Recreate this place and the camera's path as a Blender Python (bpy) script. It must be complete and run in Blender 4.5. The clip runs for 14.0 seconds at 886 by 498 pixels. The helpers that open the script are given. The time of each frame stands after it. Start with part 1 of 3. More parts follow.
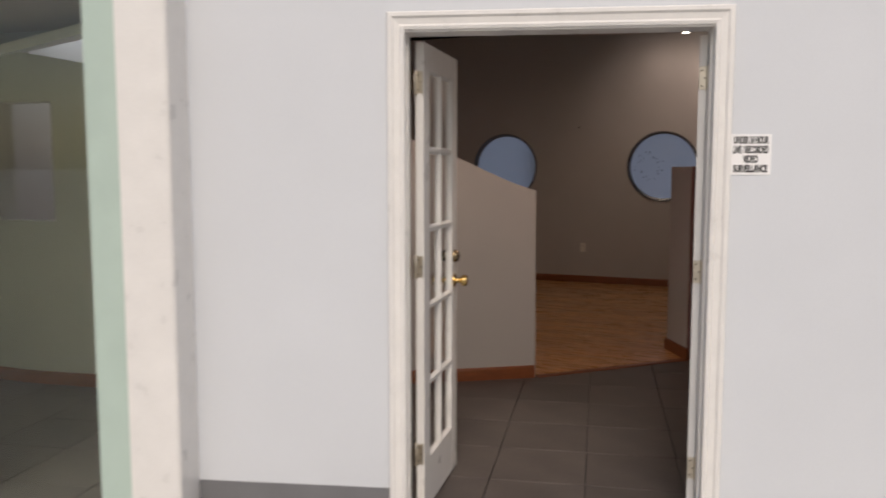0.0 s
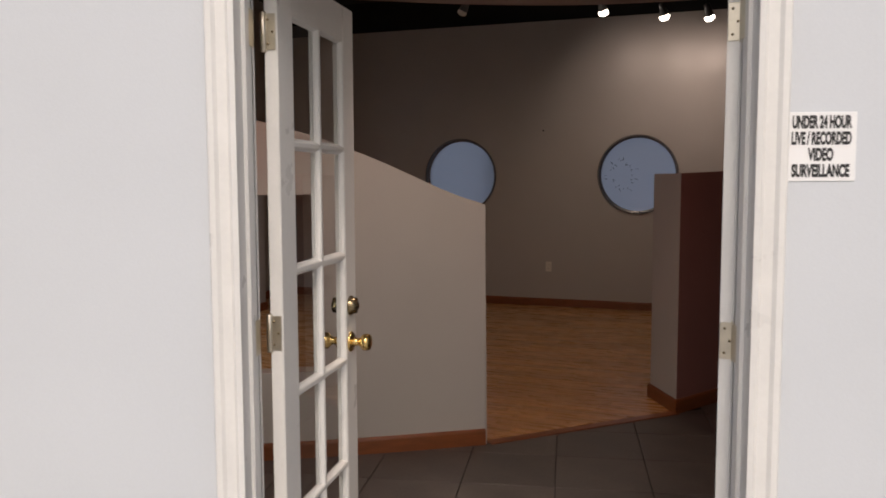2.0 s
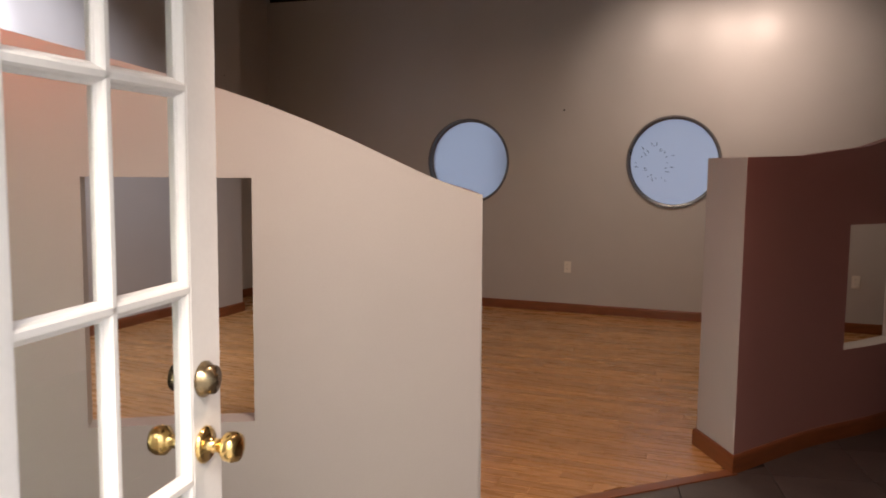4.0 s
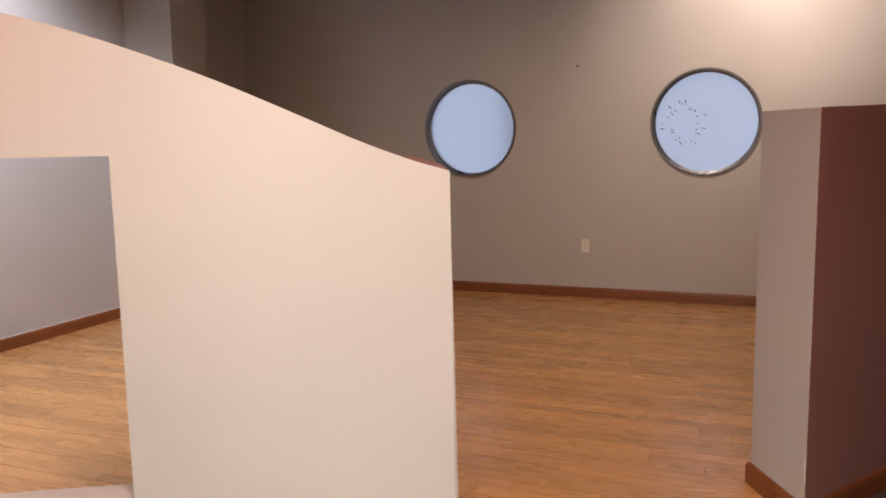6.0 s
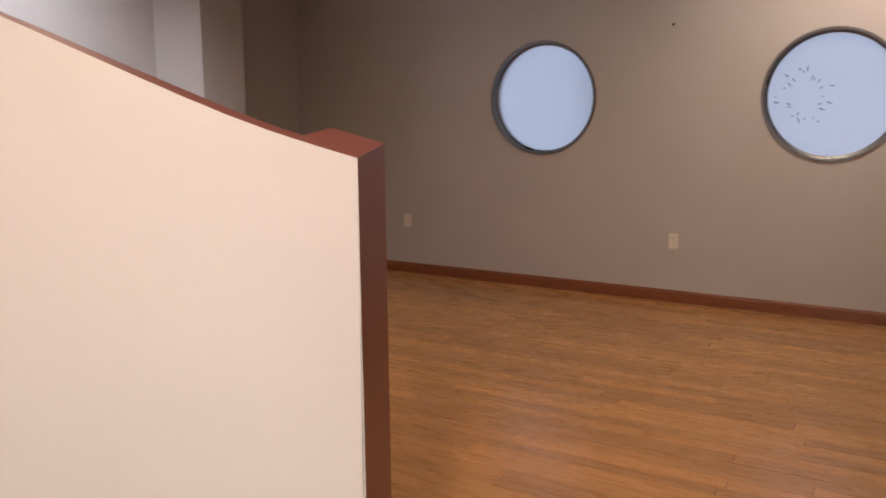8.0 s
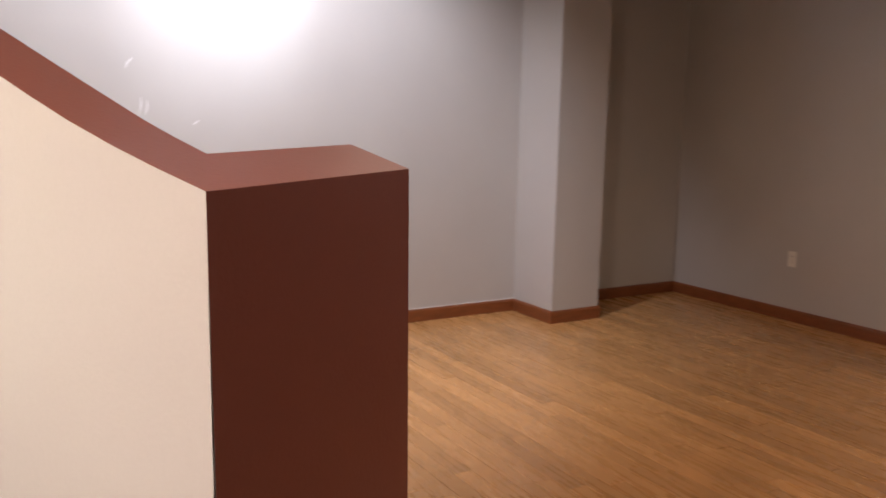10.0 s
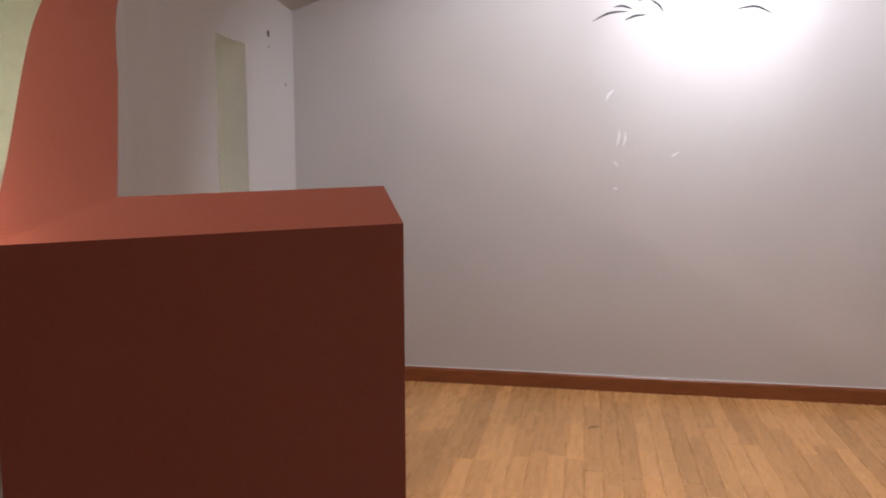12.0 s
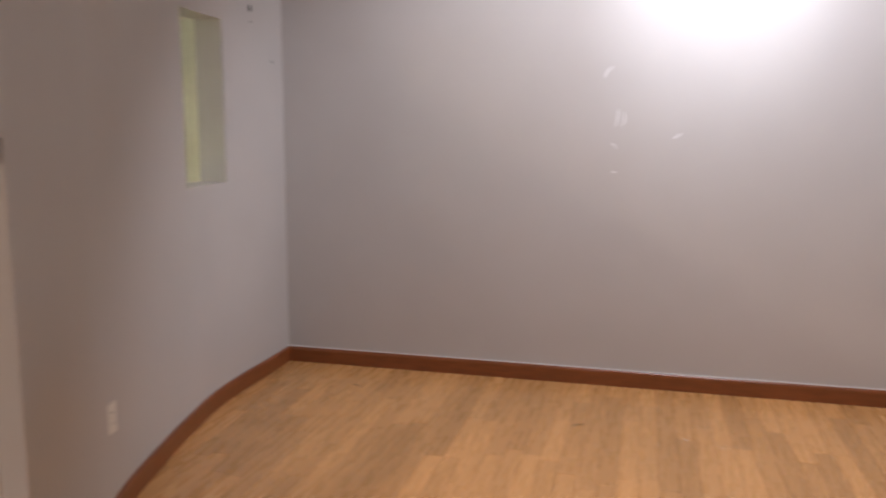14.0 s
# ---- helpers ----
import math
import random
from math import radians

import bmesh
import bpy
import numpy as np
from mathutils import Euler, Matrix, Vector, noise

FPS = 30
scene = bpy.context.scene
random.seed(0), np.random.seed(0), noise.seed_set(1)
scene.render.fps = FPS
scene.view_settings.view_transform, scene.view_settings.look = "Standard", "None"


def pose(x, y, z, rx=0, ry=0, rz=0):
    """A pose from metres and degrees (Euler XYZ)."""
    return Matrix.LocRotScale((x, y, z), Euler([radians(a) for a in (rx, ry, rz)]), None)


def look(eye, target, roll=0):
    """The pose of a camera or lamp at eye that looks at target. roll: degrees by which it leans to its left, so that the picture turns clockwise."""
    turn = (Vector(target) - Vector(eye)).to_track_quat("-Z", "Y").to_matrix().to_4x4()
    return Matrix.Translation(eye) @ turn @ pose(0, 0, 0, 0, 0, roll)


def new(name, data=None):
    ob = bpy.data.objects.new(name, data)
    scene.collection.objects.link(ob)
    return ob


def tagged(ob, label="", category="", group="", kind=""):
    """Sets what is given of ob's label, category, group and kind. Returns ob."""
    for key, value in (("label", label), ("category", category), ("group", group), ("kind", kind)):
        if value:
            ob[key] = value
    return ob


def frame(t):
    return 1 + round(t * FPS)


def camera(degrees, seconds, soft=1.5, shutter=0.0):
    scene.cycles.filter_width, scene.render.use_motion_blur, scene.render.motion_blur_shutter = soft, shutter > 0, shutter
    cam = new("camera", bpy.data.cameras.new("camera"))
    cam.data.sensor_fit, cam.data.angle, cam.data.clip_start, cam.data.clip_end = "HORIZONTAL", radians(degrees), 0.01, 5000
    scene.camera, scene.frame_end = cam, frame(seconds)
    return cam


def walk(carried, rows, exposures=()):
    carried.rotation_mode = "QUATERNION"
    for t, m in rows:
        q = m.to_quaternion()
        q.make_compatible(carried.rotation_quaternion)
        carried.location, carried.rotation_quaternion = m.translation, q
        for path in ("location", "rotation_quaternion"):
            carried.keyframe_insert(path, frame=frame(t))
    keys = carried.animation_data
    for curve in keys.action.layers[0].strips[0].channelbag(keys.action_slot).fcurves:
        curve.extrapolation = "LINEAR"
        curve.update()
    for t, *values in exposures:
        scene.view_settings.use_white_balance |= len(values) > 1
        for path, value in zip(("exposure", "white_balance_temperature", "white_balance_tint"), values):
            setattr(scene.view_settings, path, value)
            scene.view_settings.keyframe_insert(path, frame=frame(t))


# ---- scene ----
cam = camera(57.1, 14.0, soft=1.8, shutter=0.4)
PATH = [
    (0, (0.661, 0.293, 1.5), (0.434, 2.27, 1.301), -0.0),
    (0.2, (0.67, 0.455, 1.511), (0.532, 2.441, 1.315), -0.1),
    (0.5, (0.678, 0.667, 1.508), (0.619, 2.657, 1.324), -0.3),
    (1, (0.732, 0.978, 1.495), (0.673, 2.969, 1.311), 0.7),
    (1.5, (0.75, 1.293, 1.476), (0.639, 3.281, 1.288), 0.4),
    (2, (0.763, 1.616, 1.482), (0.612, 3.603, 1.309), -0.2),
    (2.5, (0.814, 1.936, 1.476), (0.618, 3.92, 1.309), 0.5),
    (3, (0.801, 2.263, 1.472), (0.61, 4.247, 1.298), 0.4),
    (3.5, (0.795, 2.539, 1.462), (0.625, 4.523, 1.279), 0.2),
    (4, (0.819, 2.837, 1.449), (0.624, 4.818, 1.248), 0.6),
    (4.2, (0.819, 2.938, 1.452), (0.614, 4.915, 1.231), 0.5),
    (6.5, (0.985, 3.997, 1.425), (0.732, 5.961, 1.141), -1.3),
    (7, (1.049, 4.195, 1.42), (0.758, 6.149, 1.107), -0.3),
    (7.2, (1.056, 4.347, 1.411), (0.744, 6.296, 1.089), -0.2),
    (9.3, (1.31, 5.376, 1.416), (0.271, 7.057, 1.105), 0.4),
    (9.5, (1.351, 5.449, 1.412), (0.211, 7.064, 1.11), 0.4),
    (10, (1.411, 5.653, 1.414), (0.011, 7.047, 1.104), 1.1),
    (10.5, (1.42, 5.857, 1.406), (-0.196, 7.0, 1.119), 0.4),
    (11, (1.447, 6.077, 1.411), (-0.355, 6.9, 1.139), 0.4),
    (11.5, (1.434, 6.25, 1.415), (-0.495, 6.695, 1.134), 0.5),
    (12, (1.342, 6.377, 1.42), (-0.635, 6.547, 1.17), 0.1),
    (12.5, (1.269, 6.507, 1.42), (-0.718, 6.444, 1.195), -1.0),
    (13, (1.208, 6.634, 1.427), (-0.754, 6.325, 1.195), -0.7),
    (13.5, (1.182, 6.736, 1.425), (-0.78, 6.444, 1.166), -0.1),
    (14, (1.161, 6.762, 1.439), (-0.816, 6.797, 1.133), 0.3),
]
EXPOSURES = [(t, stops, 6700, 12) for t, stops in ((0, -0.18), (1.5, -0.15), (2.5, 0.05), (3.0, 0.32), (3.5, 0.80), (4.0, 1.25), (6.5, 1.85), (9.5, 1.8), (10.5, 1.75), (12.0, 1.65), (14, 1.6))]
walk(cam, [(t, look(e, g, r)) for t, e, g, r in PATH], EXPOSURES)

# ---- world, sun and lamps ----
world = bpy.data.worlds.new("world")
scene.world = world
world.use_nodes = True
wn = world.node_tree
bg = wn.nodes["Background"]
sky = wn.nodes.new("ShaderNodeTexSky")
sky.sky_type = "NISHITA"
sky.sun_disc = False
sky.dust_density, sky.ozone_density = 3.5, 0.6
sky.sun_elevation, sky.sun_rotation = radians(46), radians(174)
wn.links.new(sky.outputs[0], bg.inputs[0])
bg.inputs[1].default_value = 0.138
sun = new("sun", bpy.data.lights.new("sun", "SUN"))
sun.data.energy, sun.data.angle, sun.data.color = 1.3, radians(20), (1.0, 0.95, 0.88)
sun.matrix_world = look((0.9, -8, 8.4), (0, 0, 0))


def spot(name, eye, target, watts, degrees, colour, blend=0.6, size=0.03):
    ob = new(name, bpy.data.lights.new(name, "SPOT"))
    d = ob.data
    d.energy, d.spot_size, d.spot_blend, d.color, d.shadow_soft_size = watts, radians(degrees), blend, colour, size
    ob.matrix_world = look(eye, target)
    return ob


HEADS = [(1.70, 9.55, 2.98), (2.265, 9.55, 2.93), (2.68, 9.55, 2.917), (0.325, 9.55, 3.01)]
for eye, target, watts in zip(HEADS, [(2.2, 10.75, 2.3), (2.75, 10.65, 2.4), (3.2, 10.5, 2.4)], (13, 15, 14)):
    spot("track_lamp", eye, target, watts, 90, (1.0, 0.78, 0.66), 0.9)
# cool wall washers over the long wall, red can lamps over the lobby
spot("wall_washer_lamp", (-2.20, 8.10, 3.0), (-3.12, 8.26, 2.26), 31, 60, (0.79, 0.85, 1.0), 0.8, 0.03)
spot("wall_washer_lamp", (-1.70, 7.95, 3.05), (-3.04, 8.12, 1.25), 88, 132, (0.85, 0.87, 1.0), 0.6, 0.05)
# unseen warm fills, added to brighten the room
spot("room_fill_light", (-1.2, 8.6, 3.4), (-1.9, 6.4, 0.6), 14, 130, (1.0, 0.86, 0.72), 1.0, 0.15)
spot("room_fill_light", (1.3, 9.2, 3.4), (1.3, 9.2, 0), 42, 150, (1.0, 0.82, 0.62), 1.0, 0.15)
# added fill in place of the doorway daylight on the left screen
spot("lobby_fill_light", (0.9, 4.5, 2.38), (0.1, 6.0, 0.2), 62, 125, (1.0, 0.77, 0.64), 1.0, 0.06)
spot("red_lamp", (-1.0, 5.1, 2.38), (-0.70, 5.70, 1.7), 11, 110, (1.0, 0.22, 0.14), 1.0, 0.06)
spot("red_lamp", (1.61, 5.66, 2.38), (1.9, 7.1, 0.8), 7, 130, (1.0, 0.20, 0.12), 1.0, 0.06)


# added area lamp in place of daylight behind the papered storefront pane
storefront_fill = new("storefront_fill_light", bpy.data.lights.new("storefront_fill_light", "AREA"))
storefront_fill.data.shape, storefront_fill.data.size, storefront_fill.data.size_y = "RECTANGLE", 1.45, 2.0
storefront_fill.data.energy, storefront_fill.data.color = 28, (0.93, 1.0, 0.95)
storefront_fill.matrix_world = look((-2.57, 3.49, 1.15), (-2.57, 6.0, 1.15))


# ---- materials ----
def material(name, colour, rough=0.6, metal=0.0, vary=0.06, scale=6.0, grain=220.0, bump=0.02, per_object=0.0, spec=0.5, stretch=(1, 1, 1), coat=0.0):
    m = bpy.data.materials.new(name)
    m.use_nodes = True
    n, l = m.node_tree.nodes, m.node_tree.links
    p = n["Principled BSDF"]
    p.inputs["Roughness"].default_value, p.inputs["Metallic"].default_value = rough, metal
    p.inputs["Specular IOR Level"].default_value = spec
    p.inputs["Coat Weight"].default_value = coat
    tc = n.new("ShaderNodeTexCoord")
    mp = n.new("ShaderNodeMapping")
    mp.inputs["Scale"].default_value = stretch
    l.new(tc.outputs["Object"], mp.inputs[0])
    big, fine = n.new("ShaderNodeTexNoise"), n.new("ShaderNodeTexNoise")
    big.inputs["Scale"].default_value, big.inputs["Detail"].default_value = scale, 5
    fine.inputs["Scale"].default_value, fine.inputs["Detail"].default_value = grain, 3
    l.new(mp.outputs[0], big.inputs[0])
    l.new(mp.outputs[0], fine.inputs[0])
    total = n.new("ShaderNodeMath")
    total.operation = "MULTIPLY_ADD"
    l.new(fine.outputs[0], total.inputs[0])
    total.inputs[1].default_value = 0.5
    l.new(big.outputs[0], total.inputs[2])
    span = n.new("ShaderNodeMapRange")
    span.inputs[1].default_value, span.inputs[2].default_value = 0.45, 1.05
    span.inputs[3].default_value, span.inputs[4].default_value = 1 - vary, 1 + vary
    l.new(total.outputs[0], span.inputs[0])
    last = span.outputs[0]
    if per_object:
        oi = n.new("ShaderNodeObjectInfo")
        r = n.new("ShaderNodeMapRange")
        r.inputs[3].default_value, r.inputs[4].default_value = 1 - per_object, 1 + per_object
        l.new(oi.outputs["Random"], r.inputs[0])
        mu = n.new("ShaderNodeMath")
        mu.operation = "MULTIPLY"
        l.new(last, mu.inputs[0])
        l.new(r.outputs[0], mu.inputs[1])
        last = mu.outputs[0]
        tone = n.new("ShaderNodeAttribute")
        tone.attribute_name = "tone"
        add = n.new("ShaderNodeMath")
        add.operation = "MULTIPLY_ADD"
        l.new(tone.outputs["Fac"], add.inputs[0])
        l.new(last, add.inputs[1])
        l.new(last, add.inputs[2])
        last = add.outputs[0]
    vm = n.new("ShaderNodeVectorMath")
    vm.operation = "SCALE"
    vm.inputs[0].default_value = colour
    l.new(last, vm.inputs[3])
    l.new(vm.outputs[0], p.inputs["Base Color"])
    rr = n.new("ShaderNodeMapRange")
    rr.inputs[3].default_value, rr.inputs[4].default_value = max(0.02, rough - 0.08), min(1, rough + 0.08)
    l.new(big.outputs[0], rr.inputs[0])
    l.new(rr.outputs[0], p.inputs["Roughness"])
    if bump:
        b = n.new("ShaderNodeBump")
        b.inputs["Strength"].default_value, b.inputs["Distance"].default_value = bump * 5, 0.002
        l.new(fine.outputs[0], b.inputs["Height"])
        l.new(b.outputs[0], p.inputs["Normal"])
    return m


def glass(name, colour=(1, 1, 1), rough=0.0, ior=1.45):
    m = bpy.data.materials.new(name)
    m.use_nodes = True
    p = m.node_tree.nodes["Principled BSDF"]
    p.inputs["Base Color"].default_value = (*colour, 1)
    p.inputs["Roughness"].default_value, p.inputs["IOR"].default_value = rough, ior
    p.inputs["Transmission Weight"].default_value = 1
    return m


def glowing(name, colour, strength):
    m = bpy.data.materials.new(name)
    m.use_nodes = True
    p = m.node_tree.nodes["Principled BSDF"]
    p.inputs["Base Color"].default_value = (*colour, 1)
    p.inputs["Emission Color"].default_value, p.inputs["Emission Strength"].default_value = (*colour, 1), strength
    return m


PAINT = material("grey_wall_paint", (0.47, 0.45, 0.43), 0.36, vary=0.035, scale=2.5, grain=160, bump=0.03)
OUTER = material("exterior_wall_paint", (0.59, 0.61, 0.635), 0.6, vary=0.03, scale=2, grain=180, bump=0.03)
WHITE = material("white_gloss_trim", (0.72, 0.70, 0.67), 0.3, vary=0.05, scale=9, grain=90, bump=0.015)
RED = material("terracotta_paint", (0.28, 0.098, 0.075), 0.42, vary=0.05, scale=3, grain=150, bump=0.03)
MAUVE = material("dusty_red_paint", (0.31, 0.148, 0.13), 0.45, vary=0.06, scale=2.5, grain=150, bump=0.03)
WOOD = material("strip_oak", (0.51, 0.260, 0.096), 0.28, vary=0.065, scale=5, grain=60, bump=0.012, per_object=0.16, stretch=(0.7, 6, 1))
BASE = material("stained_baseboard_wood", (0.20, 0.062, 0.020), 0.35, vary=0.25, scale=7, grain=90, bump=0.02, stretch=(1, 1, 6))
TILE = material("slate_tile", (0.080, 0.068, 0.062), 0.5, vary=0.35, scale=5, grain=70, bump=0.06, per_object=0.12)
GROUT = material("grout", (0.045, 0.042, 0.04), 0.9, vary=0.2)
CONCRETE = material("concrete", (0.45, 0.44, 0.42), 0.85, vary=0.2, scale=3, bump=0.08)
BLACK = material("black_ceiling_paint", (0.012, 0.011, 0.011), 0.85, vary=0.2)
SOFFIT = material("lobby_ceiling_paint", (0.36, 0.27, 0.24), 0.7, vary=0.05)
NICKEL = material("worn_nickel_hinge", (0.62, 0.56, 0.46), 0.32, metal=1, vary=0.15, scale=30)
BRASS = material("polished_brass", (0.78, 0.55, 0.22), 0.14, metal=1, vary=0.1, scale=25)
BRONZE = material("antique_brass", (0.26, 0.20, 0.12), 0.25, metal=1, vary=0.15, scale=25)
DARKMETAL = material("dark_metal", (0.17, 0.17, 0.175), 0.3, metal=0.8, vary=0.1)
PLASTIC = material("ivory_plastic", (0.74, 0.71, 0.64), 0.35, vary=0.03)
INK = material("black_ink", (0.015, 0.015, 0.015), 0.6, vary=0.1)
SCUFF_AND_SHINE = material("white_filler_and_shine", (0.68, 0.67, 0.67), 0.5, vary=0.06)
CARD = material("white_card", (0.82, 0.81, 0.80), 0.5, vary=0.03)
GREEN = material("pale_green_frame", (0.42, 0.52, 0.46), 0.4, vary=0.05)
GREYBASE = material("grey_vinyl_base", (0.16, 0.16, 0.165), 0.5, vary=0.1)
PAPER = material("cream_paper", (0.80, 0.78, 0.69), 0.8, vary=0.08, scale=3, grain=20, bump=0.1)
SHEET = material("translucent_paper", (0.80, 0.78, 0.68), 0.8, vary=0.06, scale=3, grain=20, bump=0.1)
sheet_nodes, sheet_links = SHEET.node_tree.nodes, SHEET.node_tree.links
glow_through, blend_sheet = sheet_nodes.new("ShaderNodeBsdfTranslucent"), sheet_nodes.new("ShaderNodeMixShader")
glow_through.inputs["Color"].default_value = (0.80, 0.78, 0.68, 1)
blend_sheet.inputs[0].default_value = 0.5
sheet_links.new(sheet_nodes["Principled BSDF"].outputs[0], blend_sheet.inputs[1])
sheet_links.new(glow_through.outputs[0], blend_sheet.inputs[2])
sheet_links.new(blend_sheet.outputs[0], sheet_nodes["Material Output"].inputs["Surface"])
CLEAR = glass("clear_glass")
TINTED = glass("tinted_glass", (0.86, 0.93, 0.88))
FROSTED = glass("frosted_glass", (0.88, 0.92, 1.0), 0.45)
BULB = glowing("lamp_face", (1.0, 0.86, 0.76), 14)
AMBER = glowing("amber_lamp_face", (1.0, 0.36, 0.08), 5)
DAY = glowing("daylight_backdrop", (0.55, 0.63, 0.78), 0.18)


# ---- mesh helpers ----
def mesh_ob(name, verts, faces, mats, index=None, smooth=False, parent=None):
    me = bpy.data.meshes.new(name)
    me.from_pydata([tuple(v) for v in verts], [], faces)
    for m in mats if isinstance(mats, (list, tuple)) else [mats]:
        me.materials.append(m)
    if index:
        me.polygons.foreach_set("material_index", index)
    if smooth:
        me.polygons.foreach_set("use_smooth", [True] * len(me.polygons))
    bm = bmesh.new()
    bm.from_mesh(me)
    bmesh.ops.recalc_face_normals(bm, faces=bm.faces)
    bm.to_mesh(me)
    bm.free()
    ob = new(name, me)
    ob.parent = parent
    return ob


def box(name, lo, hi, mat, bevel=0.0, parent=None, seg=2):
    bm = bmesh.new()
    bmesh.ops.create_cube(bm, size=1)
    for v in bm.verts:
        v.co = [(a + b) / 2 + c * (b - a) for a, b, c in zip(lo, hi, v.co)]
    if bevel:
        bmesh.ops.bevel(bm, geom=bm.edges[:], offset=bevel, segments=seg, affect="EDGES")
    me = bpy.data.meshes.new(name)
    bm.to_mesh(me)
    bm.free()
    me.materials.append(mat)
    ob = new(name, me)
    ob.parent = parent
    return ob


def prism(name, outline, z0, z1, mat, parent=None):
    n = len(outline)
    verts = [(x, y, z) for z in (z0, z1) for x, y in outline]
    faces = [list(range(n))[::-1], list(range(n, 2 * n))] + [[i, (i + 1) % n, n + (i + 1) % n, n + i] for i in range(n)]
    return mesh_ob(name, verts, faces, mat, parent=parent)


def lathe(name, profile, mat, m=Matrix(), parent=None, n=28):
    """A turned shape round the local z axis; profile: (radius, height)."""
    verts = [m @ Vector((r * math.cos(2 * math.pi * k / n), r * math.sin(2 * math.pi * k / n), h)) for r, h in profile for k in range(n)]
    faces = [[j * n + k, j * n + (k + 1) % n, (j + 1) * n + (k + 1) % n, (j + 1) * n + k] for j in range(len(profile) - 1) for k in range(n)]
    faces += [list(range(n)), [(len(profile) - 1) * n + k for k in range(n)]]
    return mesh_ob(name, verts, faces, mat, smooth=True, parent=parent)


def wall_box(name, a, b, thick, z0, z1, mat, parent=None):
    """A wall along a to b whose thickness lies to its right."""
    a, b = Vector(a), Vector(b)
    d = (b - a).normalized()
    off = Vector((d.y, -d.x)) * thick
    return prism(name, [a, b, b + off, a + off], z0, z1, mat, parent)


def curve_points(ctrl, n):
    """A smooth line through the control points (Catmull-Rom), n steps a span."""
    c = [Vector(p) for p in ctrl]
    c = [2 * c[0] - c[1]] + c + [2 * c[-1] - c[-2]]
    out = []
    for i in range(1, len(c) - 2):
        p0, p1, p2, p3 = c[i - 1:i + 3]
        for k in range(n):
            t = k / n
            out.append(0.5 * (2 * p1 + (p2 - p0) * t + (2 * p0 - 5 * p1 + 4 * p2 - p3) * t * t + (3 * p1 - p0 - 3 * p2 + p3) * t ** 3))
    return out + [c[-2]]


def offset(points, d):
    """The line moved by d to its left."""
    out = []
    for i, p in enumerate(points):
        t = (points[min(i + 1, len(points) - 1)] - points[max(i - 1, 0)]).normalized()
        out.append(p + Vector((-t.y, t.x)) * d)
    return out


def baseboard(points, side, label="orange-brown stained wooden baseboard along the wall", mat=None, h=0.09):
    """A moulded board along a line; side: +1 where the room lies to its left."""
    pts = [Vector(p) for p in points]
    prof = [(0.0, 0.0), (0.015, 0.0), (0.015, h - 0.018), (0.012, h - 0.006), (0.006, h), (0.0, h)]
    verts, faces = [], []
    n = len(pts)
    for i, p in enumerate(pts):
        t0 = (p - pts[i - 1]).normalized() if i else (pts[1] - p).normalized()
        t1 = (pts[i + 1] - p).normalized() if i < n - 1 else t0
        n0, n1 = Vector((-t0.y, t0.x)) * side, Vector((-t1.y, t1.x)) * side
        mit = (n0 + n1) / (1 + n0.dot(n1))
        verts += [(*(p + mit * o), z) for o, z in prof]
    m = len(prof)
    for i in range(n - 1):
        faces += [[i * m + j, i * m + (j + 1) % m, (i + 1) * m + (j + 1) % m, (i + 1) * m + j] for j in range(m)]
    faces += [list(range(m)), [(n - 1) * m + j for j in range(m)]]
    return tagged(mesh_ob("baseboard", verts, faces, mat or BASE), label, "baseboard", kind="structure")


def swept_wall(name, front, back, top, holes, mats, back_top=None):
    """A wall between two lines of equal length; top(p): its height over a point; holes: (i0, i1, z0, z1) in steps along it.
    mats: front, back, top, reveals."""
    verts, faces, index, cache = [], [], [], {}
    back_top = back_top or top

    def vert(kind, p, z):
        key = (kind, round(p.x, 5), round(p.y, 5), round(z, 4))
        if key not in cache:
            cache[key] = len(verts)
            verts.append((p.x, p.y, z))
        return cache[key]

    def quad(kind, pts, mat):
        faces.append([vert(kind, p, z) for p, z in pts])
        index.append(mat)

    n = len(front)
    for i in range(n - 1):
        cut = [h for h in holes if h[0] <= i < h[1]]
        f0, f1, b0, b1 = front[i], front[i + 1], back[i], back[i + 1]
        spans = [(0, None)] if not cut else [(0, cut[0][2]), (cut[0][3], None)]
        for lo, hi in spans:
            h0, h1 = (hi, hi) if hi is not None else (top(f0), top(f1))
            quad("f", [(f0, lo), (f1, lo), (f1, h1), (f0, h0)], 0)
            k0, k1 = (hi, hi) if hi is not None else (back_top(b0), back_top(b1))
            quad("b", [(b0, lo), (b1, lo), (b1, k1), (b0, k0)], 1)
        quad("t", [(f0, top(f0)), (f1, top(f1)), (b1, back_top(b1)), (b0, back_top(b0))], 2)
        for h in cut:
            for k, z in (("u", h[2]), ("o", h[3])):
                quad(k, [(f0, z), (f1, z), (b1, z), (b0, z)], 3)
            if i == h[0]:
                quad("l", [(f0, h[2]), (b0, h[2]), (b0, h[3]), (f0, h[3])], 3)
            if i == h[1] - 1:
                quad("r", [(f1, h[2]), (b1, h[2]), (b1, h[3]), (f1, h[3])], 3)
    for i in (0, n - 1):
        quad("e%d" % i, [(front[i], 0), (back[i], 0), (back[i], back_top(back[i])), (front[i], top(front[i]))], 1)
    return mesh_ob(name, verts, faces, mats, index, smooth=True)


# ---- the plan ----
CORNER = Vector((-2.087, 11.944))          # far corner of the room
U = Vector((0.9669, -0.2553))            # along the far wall
V = Vector((-0.2553, -0.9669))           # along the long wall, towards the street


def uv(u, v):
    return CORNER + U * u + V * v


Y0, Y1 = 3.48, 3.60                      # street wall
DOOR_L, DOOR_R, DOOR_H = 0.138, 1.322, 2.038
